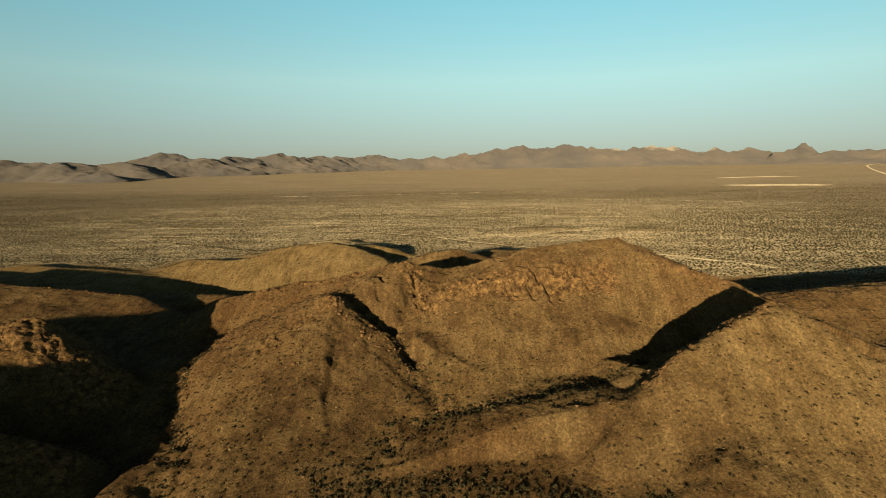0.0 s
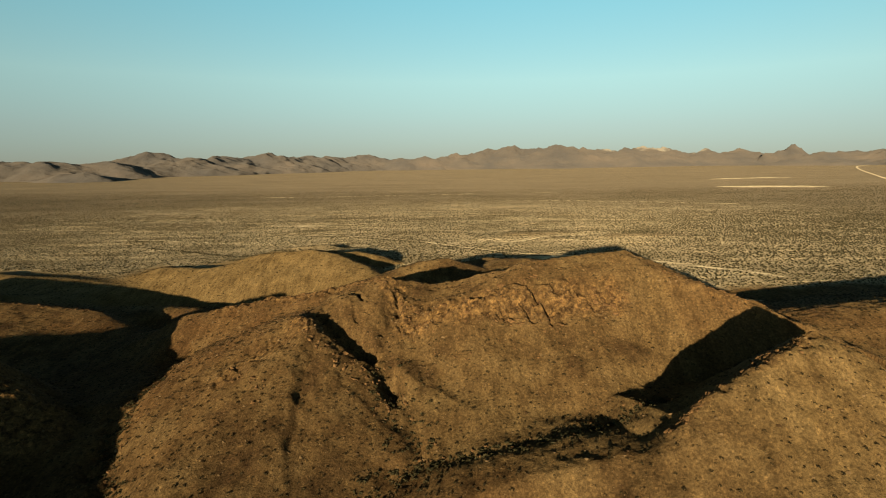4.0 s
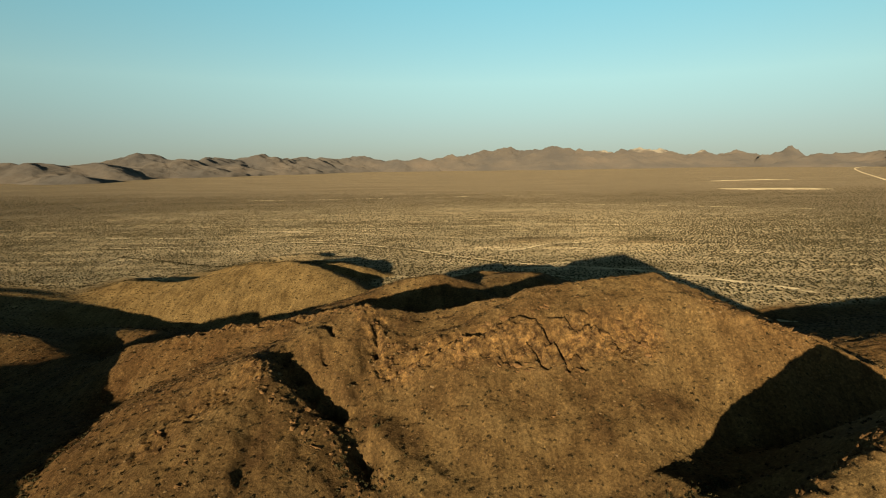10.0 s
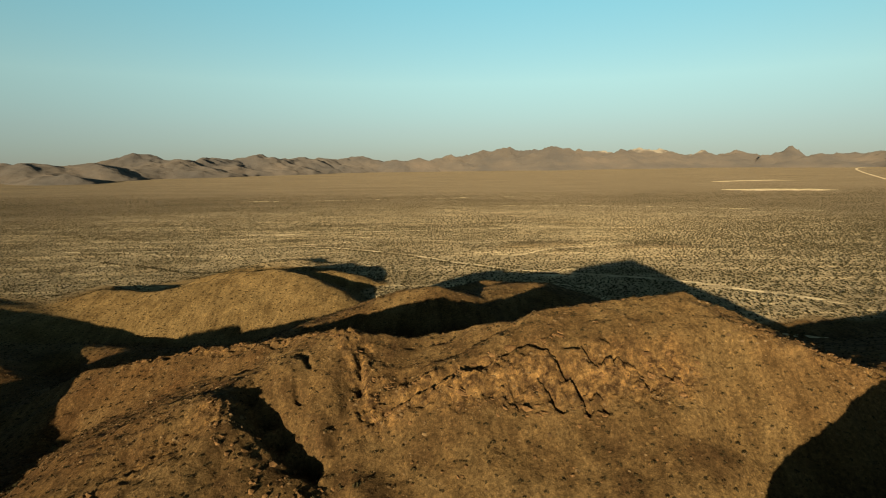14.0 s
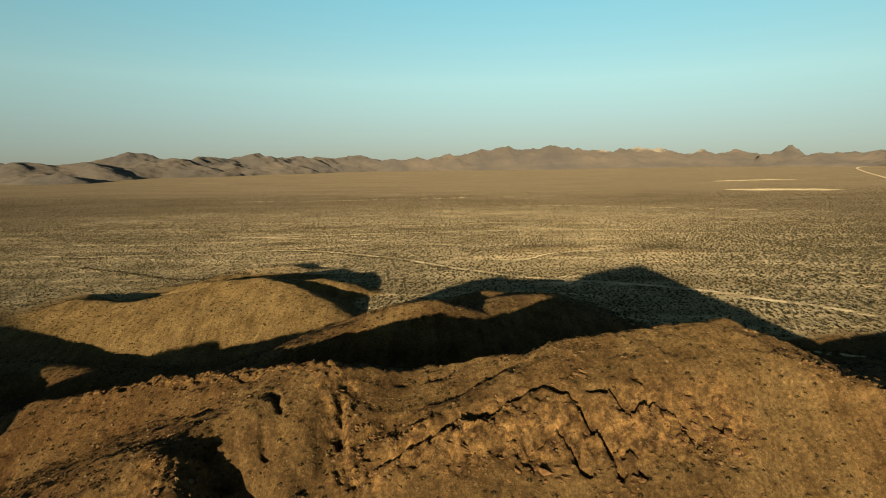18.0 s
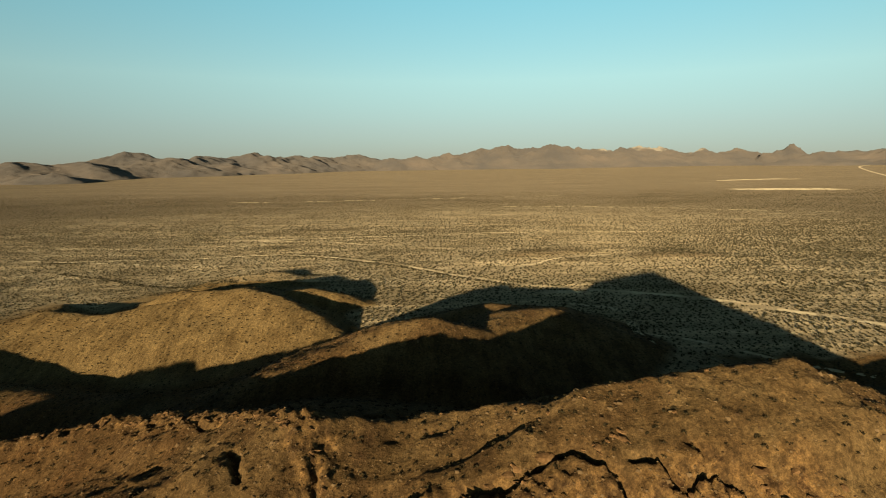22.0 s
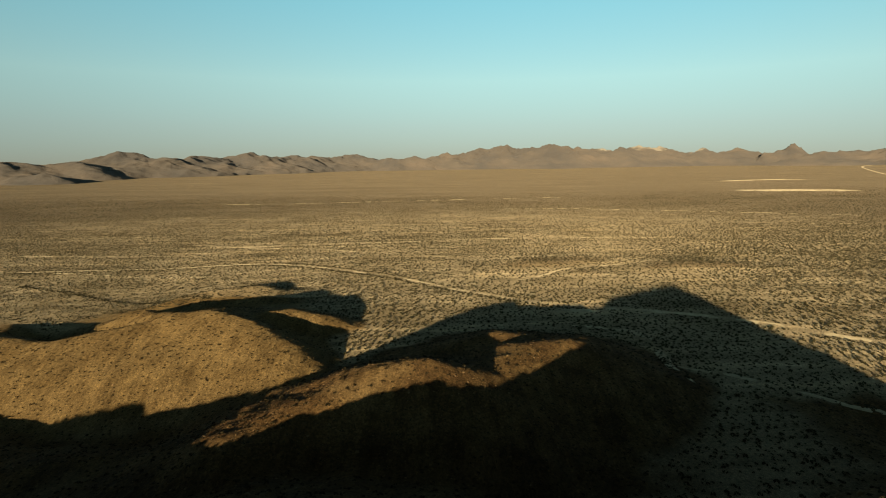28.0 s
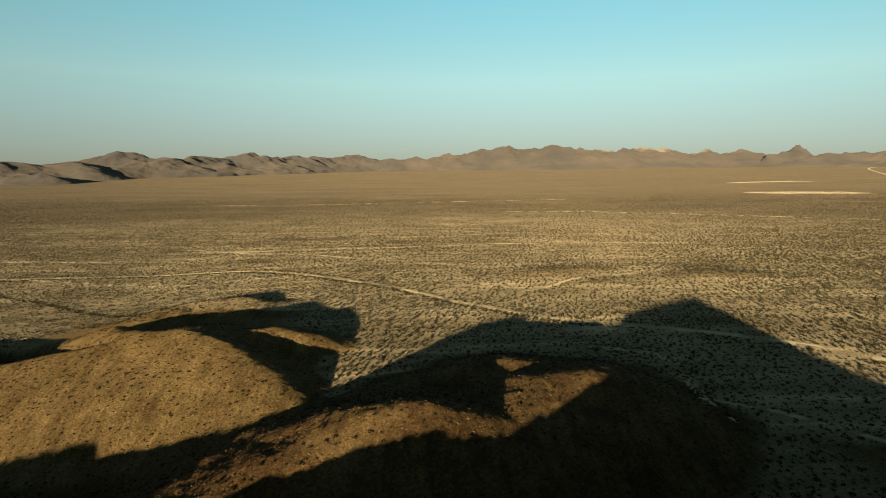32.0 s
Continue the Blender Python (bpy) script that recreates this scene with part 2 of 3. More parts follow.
def land(x, y):
    """Height, hill share and rock share of the ground."""
    base = plain(x, y)
    wx = x + 2.2 * rough(x, y, 26, 3, 11)
    wy = y + 2.2 * rough(x, y, 26, 3, 31)
    z = np.full(x.shape, -60.0)
    crest, left, right, r = CREST
    at = close_to(x, y, crest, 140)
    z[at] = -larger(-spine(wx[at], wy[at], crest, left, right, r), -face_limit(wx[at], wy[at]), 1.5)
    for crest, left, right, r in RIDGES:
        at = close_to(x, y, crest, 130)
        z[at] = larger(z[at], spine(wx[at], wy[at], crest, left, right, r), 2.6)
    h = z - base
    hill = np.maximum(step(-7 + 5 * step(285, 305, y) * step(-70, -40, x), 0.5, h + 2.5 * (1 - 0.6 * step(285, 305, y)) * rough(x, y, 20, 3, 41)), step(262, 225, y + 12 * rough(x, y, 40, 2, 43) - 0.12 * x))
    hill = np.maximum(hill, step(-60, -110, x + 15 * rough(x, y, 40, 2, 47)) * step(430, 395, y + 10 * rough(x, y, 30, 2, 49)))
    hill = np.maximum(hill, step(96, 122, x + 6 * rough(x, y, 25, 2, 45)) * step(331, 323, y + 6 * rough(x, y, 25, 3, 46)))
    hill = np.where(y > 470, np.minimum(hill, 0.55 * step(0.2, 1.6, h)), hill)
    out = larger(z, base, 3.0)
    up = np.clip(h, 0, 40) * (1 - 0.8 * step(18, 9, near(x, y, [(92, 164), (62, 154), (46, 149)])))
    out = out + np.minimum(up * 0.05, 1.0) * (sharp(wx, wy, 15, 3, 51) - 0.62) * (1.5 - 1.15 * step(275, 300, y))
    out = out + np.minimum(up * 0.03, 0.28) * (1 - 0.6 * step(275, 300, y)) * rough(x, y, 4.5, 3, 71) + 0.12 * hill * rough(x, y, 2.4, 2, 77)
    slope = step(2, 9, h) * step(325, 340, y) * step(-35, -50, x)
    out = out + slope * 0.55 * (sharp(0.79 * x - 0.61 * y, -0.15 * (0.61 * x + 0.79 * y), 10, 3, 81) - 0.7)
    rock = np.zeros(x.shape)
    for line, wide, much in ROCKY:
        at = close_to(x, y, line, 40)
        rock[at] = np.maximum(rock[at], much * step(wide * 1.5, wide * 0.35, near(wx[at], wy[at], line) + 2.0 * rough(x[at], y[at], 6, 2, 91)))
    at = rock > 0.01
    u, v = x[at], y[at]
    crag = sharp(u * 1.25 + 0.4 * v, v * 0.6, 5.0, 4, 101, 0.62) - 0.64
    out[at] += rock[at] * (2.2 * crag + 0.5 * rough(u, v, 1.7, 2, 121))
    for line, wide, deep in WASHES_AND_HOLLOWS:
        at = close_to(x, y, line, 50)
        d = near(wx[at], wy[at], line)
        out[at] -= deep * np.exp(-(d / wide) ** 2) * (1 + (0.4 if wide < 8 else 0.08) * rough(x[at], y[at], 5, 2, 131))
    for line, wide, deep in CRACKS:
        at = close_to(x, y, line, 10)
        u, v = x[at], y[at]
        d = near(u + 0.5 * rough(u, v, 3, 2, 141), v + 0.5 * rough(u, v, 3, 2, 151), line)
        out[at] -= deep * np.exp(-(d / wide) ** 2)
    return out, hill, rock


# ---- materials ----
def material(name):
    m = bpy.data.materials.new(name)
    m.use_nodes = True
    return m, m.node_tree.nodes, m.node_tree.links, m.node_tree.nodes["Principled BSDF"]


def noise_node(nodes, links, where, scale, detail=4, roughness=0.6):
    n = nodes.new("ShaderNodeTexNoise")
    n.inputs["Scale"].default_value, n.inputs["Detail"].default_value, n.inputs["Roughness"].default_value = scale, detail, roughness
    links.new(where, n.inputs["Vector"])
    return n.outputs["Fac"]


def ramp(nodes, links, fac, *stops):
    n = nodes.new("ShaderNodeValToRGB")
    fill_ramp(n, stops)
    links.new(fac, n.inputs["Fac"])
    return n.outputs["Color"]


def blend(nodes, links, fac, a, b, kind="MIX"):
    n = nodes.new("ShaderNodeMix")
    n.data_type, n.blend_type = "RGBA", kind
    for value, slot in ((fac, 0), (a, 6), (b, 7)):
        if isinstance(value, bpy.types.NodeSocket):
            links.new(value, n.inputs[slot])
        else:
            n.inputs[slot].default_value = value if slot == 0 else (*value, 1)
    return n.outputs[2]


def layer(nodes, name):
    n = nodes.new("ShaderNodeAttribute")
    n.attribute_name = name
    return n.outputs["Fac"]


def bump(nodes, links, height, strength, distance, shader):
    n = nodes.new("ShaderNodeBump")
    n.inputs["Strength"].default_value, n.inputs["Distance"].default_value = strength, distance
    links.new(height, n.inputs["Height"])
    links.new(n.outputs["Normal"], shader.inputs["Normal"])


def ground_material():
    m, nodes, links, shader = material("desert_ground")
    place = nodes.new("ShaderNodeTexCoord").outputs["Object"]
    stretch = nodes.new("ShaderNodeMapping")
    stretch.inputs["Scale"].default_value = (1.0, 0.16, 0.2)
    links.new(place, stretch.inputs["Vector"])
    big = noise_node(nodes, links, place, 0.012, 5)
    mid = noise_node(nodes, links, place, 0.09, 6, 0.65)
    rills = noise_node(nodes, links, stretch.outputs["Vector"], 0.35, 5, 0.6)
    fine = noise_node(nodes, links, place, 1.3, 6, 0.72)
    wide = noise_node(nodes, links, place, 0.02, 6, 0.6)
    sand = ramp(nodes, links, wide, (0.35, (0.245, 0.196, 0.128)), (0.62, (0.342, 0.280, 0.194)))
    soil = ramp(nodes, links, mid, (0.30, (0.046, 0.026, 0.013)), (0.5, (0.092, 0.057, 0.026)), (0.72, (0.132, 0.087, 0.042)))
    soil = blend(nodes, links, ramp(nodes, links, big, (0.48, (0, 0, 0)), (0.62, (0.7, 0.7, 0.7))), soil, (0.086, 0.046, 0.020))
    dusty = ramp(nodes, links, mid, (0.32, (0.108, 0.072, 0.032)), (0.68, (0.175, 0.122, 0.059)))
    soil = blend(nodes, links, layer(nodes, "tan"), soil, dusty)
    soil = blend(nodes, links, 0.42, soil, ramp(nodes, links, rills, (0.34, (0.38, 0.35, 0.33)), (0.52, (1.0, 1.0, 1.0)), (0.68, (1.45, 1.42, 1.35))), "MULTIPLY")
    cliff = ramp(nodes, links, noise_node(nodes, links, place, 0.45, 7, 0.7), (0.36, (0.032, 0.018, 0.010)), (0.46, (0.092, 0.055, 0.026)), (0.58, (0.160, 0.095, 0.040)), (0.74, (0.265, 0.165, 0.075)))
    streak = nodes.new("ShaderNodeMapping")
    streak.inputs["Scale"].default_value = (0.25, 1.0, 1.0)
    links.new(place, streak.inputs["Vector"])
    # far plain: mean tone of sand and scrub, painted bluer for haze
    hazy_cover = ramp(nodes, links, noise_node(nodes, links, streak.outputs["Vector"], 0.012, 7, 0.65), (0.35, (0.092, 0.073, 0.052)), (0.68, (0.131, 0.104, 0.075)))
    braid = nodes.new("ShaderNodeMapping")
    braid.inputs["Scale"].default_value, braid.inputs["Rotation"].default_value = (0.10, 1.0, 1.0), (0, 0, -0.12)
    links.new(place, braid.inputs["Vector"])
    washes = noise_node(nodes, links, braid.outputs["Vector"], 0.11, 5, 0.6)
    sand = blend(nodes, links, 1.0, sand, ramp(nodes, links, washes, (0.36, (0.72, 0.71, 0.69)), (0.54, (1.0, 1.0, 1.0)), (0.66, (1.5, 1.47, 1.42))), "MULTIPLY")
    sand = blend(nodes, links, layer(nodes, "far"), sand, hazy_cover)
    cells = nodes.new("ShaderNodeTexVoronoi")
    cells.inputs["Scale"].default_value = 0.8
    links.new(place, cells.inputs["Vector"])
    tone = nodes.new("ShaderNodeSeparateColor")
    links.new(cells.outputs["Color"], tone.inputs["Color"])
    cliff = blend(nodes, links, 0.8, cliff, ramp(nodes, links, tone.outputs["Red"], (0.0, (0.55, 0.52, 0.5)), (0.6, (1.0, 1.0, 1.0)), (1.0, (1.45, 1.36, 1.25))), "MULTIPLY")
    pebbles = nodes.new("ShaderNodeTexVoronoi")
    pebbles.inputs["Scale"].default_value = 1.9
    links.new(place, pebbles.inputs["Vector"])
    shade = nodes.new("ShaderNodeSeparateColor")
    links.new(pebbles.outputs["Color"], shade.inputs["Color"])
    soil = blend(nodes, links, 0.5, soil, ramp(nodes, links, shade.outputs["Green"], (0.0, (0.42, 0.40, 0.38)), (0.25, (0.9, 0.9, 0.9)), (0.85, (1.05, 1.04, 1.03)), (1.0, (1.75, 1.7, 1.6))), "MULTIPLY")
    colour = blend(nodes, links, layer(nodes, "hill"), sand, soil)
    colour = blend(nodes, links, layer(nodes, "rock"), colour, cliff)
    specks = noise_node(nodes, links, place, 4.5, 4, 0.75)
    grain = ramp(nodes, links, fine, (0.33, (0.55, 0.55, 0.55)), (0.67, (1.42, 1.40, 1.37)))
    some = ramp(nodes, links, layer(nodes, "hill"), (0.2, (0.7, 0.7, 0.7)), (0.8, (0.38, 0.38, 0.38)))
    colour = blend(nodes, links, some, colour, ramp(nodes, links, specks, (0.38, (0.35, 0.35, 0.35)), (0.5, (1.0, 1.0, 1.0)), (0.63, (1.7, 1.62, 1.55))), "MULTIPLY")
    colour = blend(nodes, links, 1.0, colour, grain, "MULTIPLY")
    links.new(colour, shader.inputs["Base Color"])
    shader.inputs["Roughness"].default_value = 0.95
    shader.inputs["Diffuse Roughness"].default_value = 1.0
    shader.inputs["Specular IOR Level"].default_value = 0.05
    bump(nodes, links, fine, 1.0, 0.45, shader)
    return m


def mountain_material():
    m, nodes, links, shader = material("hazy_far_rock")
    place = nodes.new("ShaderNodeTexCoord").outputs["Object"]
    tone = noise_node(nodes, links, place, 0.004, 6)
    # rock tones greyed in the base colour to stand in for distant haze
    colour = ramp(nodes, links, tone, (0.35, (0.078, 0.071, 0.071)), (0.55, (0.100, 0.086, 0.079)), (0.75, (0.130, 0.105, 0.091)))
    colour = blend(nodes, links, layer(nodes, "pale"), colour, (0.21, 0.185, 0.16))
    links.new(colour, shader.inputs["Base Color"])
    shader.inputs["Diffuse Roughness"].default_value = 1.0
    shader.inputs["Roughness"].default_value = 1.0
    shader.inputs["Specular IOR Level"].default_value = 0.05
    bump(nodes, links, noise_node(nodes, links, place, 0.015, 8, 0.7), 0.6, 12, shader)
    return m


GROUND, MOUNTAIN = ground_material(), mountain_material()


# ---- meshes from grids ----
def sheet(name, xs, ys, z, mat, layers=()):
    nx, ny = len(xs), len(ys)
    me = bpy.data.meshes.new(name)
    me.vertices.add(nx * ny)
    X, Y = np.meshgrid(xs, ys)
    me.vertices.foreach_set("co", np.stack([X, Y, z], -1).astype(np.float32).ravel())
    i = np.arange(nx * ny).reshape(ny, nx)
    quads = np.stack([i[:-1, :-1], i[:-1, 1:], i[1:, 1:], i[1:, :-1]], -1).reshape(-1, 4)
    me.loops.add(quads.size)
    me.loops.foreach_set("vertex_index", quads.ravel().astype(np.int32))
    me.polygons.add(len(quads))
    me.polygons.foreach_set("loop_start", np.arange(0, quads.size, 4, dtype=np.int32))
    me.update(calc_edges=True)
    me.polygons.foreach_set("use_smooth", np.ones(len(quads), dtype=bool))
    for key, values in layers:
        me.attributes.new(key, "FLOAT", "POINT").data.foreach_set("value", values.astype(np.float32).ravel())
    me.materials.append(mat)
    return new(name, me)


def spaced(*runs):
    """Coordinates from runs of (start, end, first step, last step)."""
    out = []
    for a, b, s0, s1 in runs:
        if s0 == s1:
            out += list(np.arange(a, b - s0 * 0.5, s0))
        else:
            n = max(2, int(round(abs(b - a) * math.log(s1 / s0) / (s1 - s0))))
            w = np.cumsum(np.geomspace(s0, s1, n))
            out += list(a + (b - a) * np.concatenate([[0], w[:-1]]) / w[-1])
    return np.array(out + [runs[-1][1]])


xs = spaced((-6000, -420, 400, 4), (-420, -130, 4, 0.8), (-130, -75, 0.7, 0.5), (-75, 105, 0.45, 0.45), (105, 130, 0.5, 0.7), (130, 420, 0.8, 4), (420, 6000, 4, 400))
ys = spaced((-3000, -100, 300, 12), (-100, 110, 12, 0.8), (110, 165, 0.7, 0.6), (165, 240, 0.42, 0.42), (240, 430, 0.5, 0.9), (430, 700, 1, 6), (700, 6000, 6, 300))
X, Y = np.meshgrid(xs, ys)
Z, HILL, ROCK = land(X, Y)
TAN = np.maximum(0.85 * step(300, 345, Y + 14 * rough(X, Y, 30, 3, 61)) * step(-20, -36, X + 0.5 * (360 - Y)), 0.5 * step(35, 75, X + 16 * rough(X, Y, 25, 3, 63)) * step(190, 170, Y))
TAN = np.maximum(TAN, (0.06 + 0.36 * step(-0.1, 0.6, rough(X, Y, 45, 3, 65))) * step(-28, 0, X + 8 * rough(X, Y, 25, 3, 67)))
ground = tagged(sheet("ground", xs, ys, Z, GROUND, (("hill", HILL), ("rock", ROCK), ("tan", TAN), ("far", 0.92 * step(560, 1150, np.hypot(X, Y))))),
                "sandy desert plain with brown rocky hills", "ground", kind="structure")


# ---- far mountains ----
PEAKS_WEST = [(-1891, 2402, 98), (-1777, 2430, 89), (-1696, 2429, 91), (-1562, 2581, 87), (-1556, 2935, 140), (-1457, 2931, 113),
              (-1341, 2989, 115), (-1236, 3199, 115), (-1086, 3466, 136), (-977, 3500, 118), (-877, 3734, 127), (-754, 3864, 115),
              (-493, 4109, 127), (-260, 4031, 99), (-118, 4088, 110), (-1373, 2167, 52), (-1458, 2169, 39), (-1067, 2943, 30)]
PEAKS_MIDDLE = [(137, 4238, 130), (437, 4418, 169), (622, 4446, 190), (1026, 4317, 199), (1213, 4266, 166), (1389, 4369, 154),
                (1470, 4182, 158), (1657, 4325, 174), (1772, 4278, 172)]
PEAKS_EAST = [(2102, 4177, 152), (2302, 4067, 147), (2584, 3580, 120), (2848, 3626, 130), (2976, 3518, 134), (3050, 3314, 138), (3300, 3000, 138)]
PEAKS_CONE = [(2484, 3774, 170)]
PALE = [(1389, 4360), (1657, 4300), (1772, 4260), (2060, 4150)]


def mountains(peaks, fall, label, cell, reach, seed, links=True, relief=0.5):
    px, py, pz = np.array(peaks).T
    gx = np.arange(px.min() - reach, px.max() + reach, cell)
    gy = np.arange(py.min() - reach, min(py.max() + reach, 4780), cell)
    x, y = np.meshgrid(gx, gy)
    wx, wy = x + 60 * rough(x, y, 260, 4, seed), y + 60 * rough(x, y, 260, 4, seed + 9)
    z = np.full(x.shape, -200.0)
    for k, (ax, ay, az) in enumerate(peaks):
        z = np.maximum(z, az - fall * np.hypot(wx - ax, wy - ay))
        if links and k and math.hypot(ax - peaks[k - 1][0], ay - peaks[k - 1][1]) < 480:
            bx, by, bz = peaks[k - 1]
            mid = min(az, bz) * 0.9
            z = np.maximum(z, spine(wx, wy, [(ax, ay, az), ((ax + bx) / 2, (ay + by) / 2, mid), (bx, by, bz)], fall, fall, 4))
    low = plain(x, y)
    up = np.clip(z - low, 0, 120)
    z = z + up * relief * (sharp(x, y, 210, 6, seed + 20, 0.52) - 0.72)
    z = np.where(z < low + 0.5, low - 6, z)
    pale = np.zeros(x.shape)
    for ax, ay in PALE:
        pale = np.maximum(pale, step(75, 25, np.hypot(x - ax, y - ay) + 40 * rough(x, y, 60, 3, 7)))
    return tagged(sheet("mountain_range", gx, gy, z, MOUNTAIN, (("pale", pale),)), label, "mountain", kind="structure")


mountains(PEAKS_WEST, 0.32, "hazy grey-brown mountain range with shaded gullies", 10, 420, 3, True, 0.30)
mountains(PEAKS_MIDDLE, 0.30, "broad pinkish-brown mountain range beyond the plain", 11, 560, 5)
mountains(PEAKS_EAST, 0.28, "low brown mountain chain beyond the plain", 12, 420, 6)
mountains(PEAKS_CONE, 0.52, "lone cone-shaped brown mountain", 9, 330, 8, False)


# ---- tracks, washes and pale flats on the plain ----
def soft_material(name, low, high, scale):
    m, nodes, links, shader = material(name)
    place = nodes.new("ShaderNodeTexCoord").outputs["Object"]
    c = ramp(nodes, links, noise_node(nodes, links, place, scale, 5), (0.3, low), (0.7, high))
    g = ramp(nodes, links, noise_node(nodes, links, place, scale * 14, 4), (0.3, (0.8, 0.8, 0.8)), (0.7, (1.1, 1.1, 1.1)))
    links.new(blend(nodes, links, 1.0, c, g, "MULTIPLY"), shader.inputs["Base Color"])
    shader.inputs["Roughness"].default_value = 0.95
    shader.inputs["Diffuse Roughness"].default_value = 1.0
    shader.inputs["Specular IOR Level"].default_value = 0.05
    return m


WASH_SAND = soft_material("wash_sand", (0.33, 0.265, 0.175), (0.52, 0.43, 0.30), 0.3)
FLAT_SAND = soft_material("flat_sand", (0.22, 0.175, 0.12), (0.52, 0.43, 0.31), 0.05)


def smooth_line(points, gap):
    """A rounded line through the points, with a point every gap metres."""
    p = np.array([points[0], *points, points[-1]], float)
    out = []
    for k in range(1, len(p) - 2):
        n = max(2, int(np.hypot(*(p[k + 1] - p[k])) / gap))
        for t in np.arange(n) / n:
            a, b, c, d = p[k - 1:k + 3]
            out.append(0.5 * (2 * b + (c - a) * t + (2 * a - 5 * b + 4 * c - d) * t ** 2 + (3 * b - a - 3 * c + d) * t ** 3))
    return np.array(out + [p[-1]])


def band(name, points, wide, label, gap=4, lift=0.06, mat=WASH_SAND, seed=0, gaps=0.0):
    """A strip of sand with ragged edges that lies on the ground."""
    line = smooth_line(points, gap)
    way = np.gradient(line, axis=0)
    way /= np.hypot(*way.T)[:, None] + 1e-9
    across = np.stack([-way[:, 1], way[:, 0]], -1)
    s = np.arange(len(line)) * gap
    n = 5
    rows = []
    for j in range(n):
        u = j / (n - 1) * 2 - 1
        w = wide / 2 * (1 + 0.45 * rough(s, s * 0 + 7 * (u > 0), 14, 3, 200 + seed)) * np.minimum(1, np.minimum(np.arange(len(s)), len(s) - 1 - np.arange(len(s))) / 4 + 0.15)
        rows.append(line + across * (u * w)[:, None])
    p = np.array(rows)
    hidden = gaps * step(0.0, 0.25, rough(p[..., 0], p[..., 1], 13, 4, 260 + seed) - 0.08)
    z = land(p[..., 0], p[..., 1])[0] + lift - hidden - 0.05 * np.abs(np.linspace(-1, 1, n))[:, None] ** 4
    me = bpy.data.meshes.new(name)
    i = np.arange(p[..., 0].size).reshape(p.shape[:2])
    me.from_pydata(np.dstack([p, z]).reshape(-1, 3).tolist(), [], np.stack([i[1:, :-1], i[1:, 1:], i[:-1, 1:], i[:-1, :-1]], -1).reshape(-1, 4).tolist())
    me.polygons.foreach_set("use_smooth", np.ones(len(me.polygons), dtype=bool))
    me.materials.append(mat)
    return tagged(new(name, me), label, "track", kind="structure")


TRACKS = [
    ([(-310, 580), (-198, 586), (-127, 588), (-88, 568), (-59, 549), (-16, 516), (18, 482), (47, 460), (73, 443), (103, 433)], 2.6, "long pale dirt track across the plain"),
    ([(-360, 646), (-287, 640), (-210, 636)], 2.6, "pale wheel track curving over the plain"),
    ([(69, 428), (103, 431), (133, 421), (161, 404), (180, 387), (204, 366), (216, 350)], 5.0, "pale dirt track crossing the shadowed plain"),
    ([(70, 405), (86, 401), (96, 395), (100, 386), (99, 374), (94, 358), (92, 345), (94, 335)], 4.5, "curving pale sandy wash round the ridge foot"),
    ([(92, 355), (102, 351), (112, 346), (123, 336), (140, 322), (175, 306)], 2.4, "pale sandy wash through dark scrub"),
    ([(-170, 673), (-97, 672), (-25, 670), (60, 685), (136, 687), (260, 676)], 3.0, "thin pale track on the plain"),
    ([(-226, 692), (-176, 672), (-97, 646), (-21, 605), (48, 575), (120, 590)], 2.6, "pale broken strip of bare sand"),
    ([(60, 500), (76, 509), (99, 529), (120, 537), (150, 546)], 2.4, "pale bare sand beside low mounds"),
    ([(120, 990), (217, 985), (292, 963), (428, 906), (585, 840)], 6.0, "far pale track on the desert plain"),
    ([(-368, 1130), (-194, 1144), (117, 1202), (275, 1223)], 8.0, "far pale strip on the desert plain"),
    ([(-420, 596), (-330, 585), (-250, 570), (-200, 556), (-150, 548)], 2.4, "faint pale track on the plain"),
]
for k, (points, wide, label) in enumerate(TRACKS):
    band("dirt_track", points, wide, label, 3, mat=WASH_SAND, seed=k, gaps=(0.12 if k in (2, 3, 4) else 0.5))
band("playa", [(879, 1730), (1041, 1770), (1153, 1750)], 40, "thin bright salt flat on the far plain", 12, 0.3, FLAT_SAND, seed=11)
band("playa", [(690, 1330), (768, 1310), (860, 1290), (920, 1262)], 60, "bright bare sand flat on the far plain", 12, 0.3, FLAT_SAND, seed=12)
band("highway", [(1250, 1480), (1477, 1803), (1900, 2400), (2332, 2960), (2700, 3300)], 9, "pale straight desert highway in the distance", 25, 0.8, FLAT_SAND, seed=14)


# ---- scrub and stones ----
def scrub_material(name, low, high):
    m, nodes, links, shader = material(name)
    island = nodes.new("ShaderNodeNewGeometry").outputs["Random Per Island"]
    links.new(ramp(nodes, links, island, (0.0, low), (1.0, high)), shader.inputs["Base Color"])
    shader.inputs["Roughness"].default_value = 0.9
    shader.inputs["Diffuse Roughness"].default_value = 1.0
    shader.inputs["Specular IOR Level"].default_value = 0.05
    return m


HILL_SCRUB = scrub_material("hill_scrub", (0.014, 0.011, 0.006), (0.045, 0.034, 0.017))
FAR_SCRUB = scrub_material("far_scrub", (0.028, 0.024, 0.014), (0.082, 0.068, 0.039))
SCRUB = scrub_material("dry_scrub", (0.018, 0.016, 0.008), (0.062, 0.052, 0.027))
STONE = scrub_material("brown_stone", (0.045, 0.026, 0.013), (0.18, 0.118, 0.064))


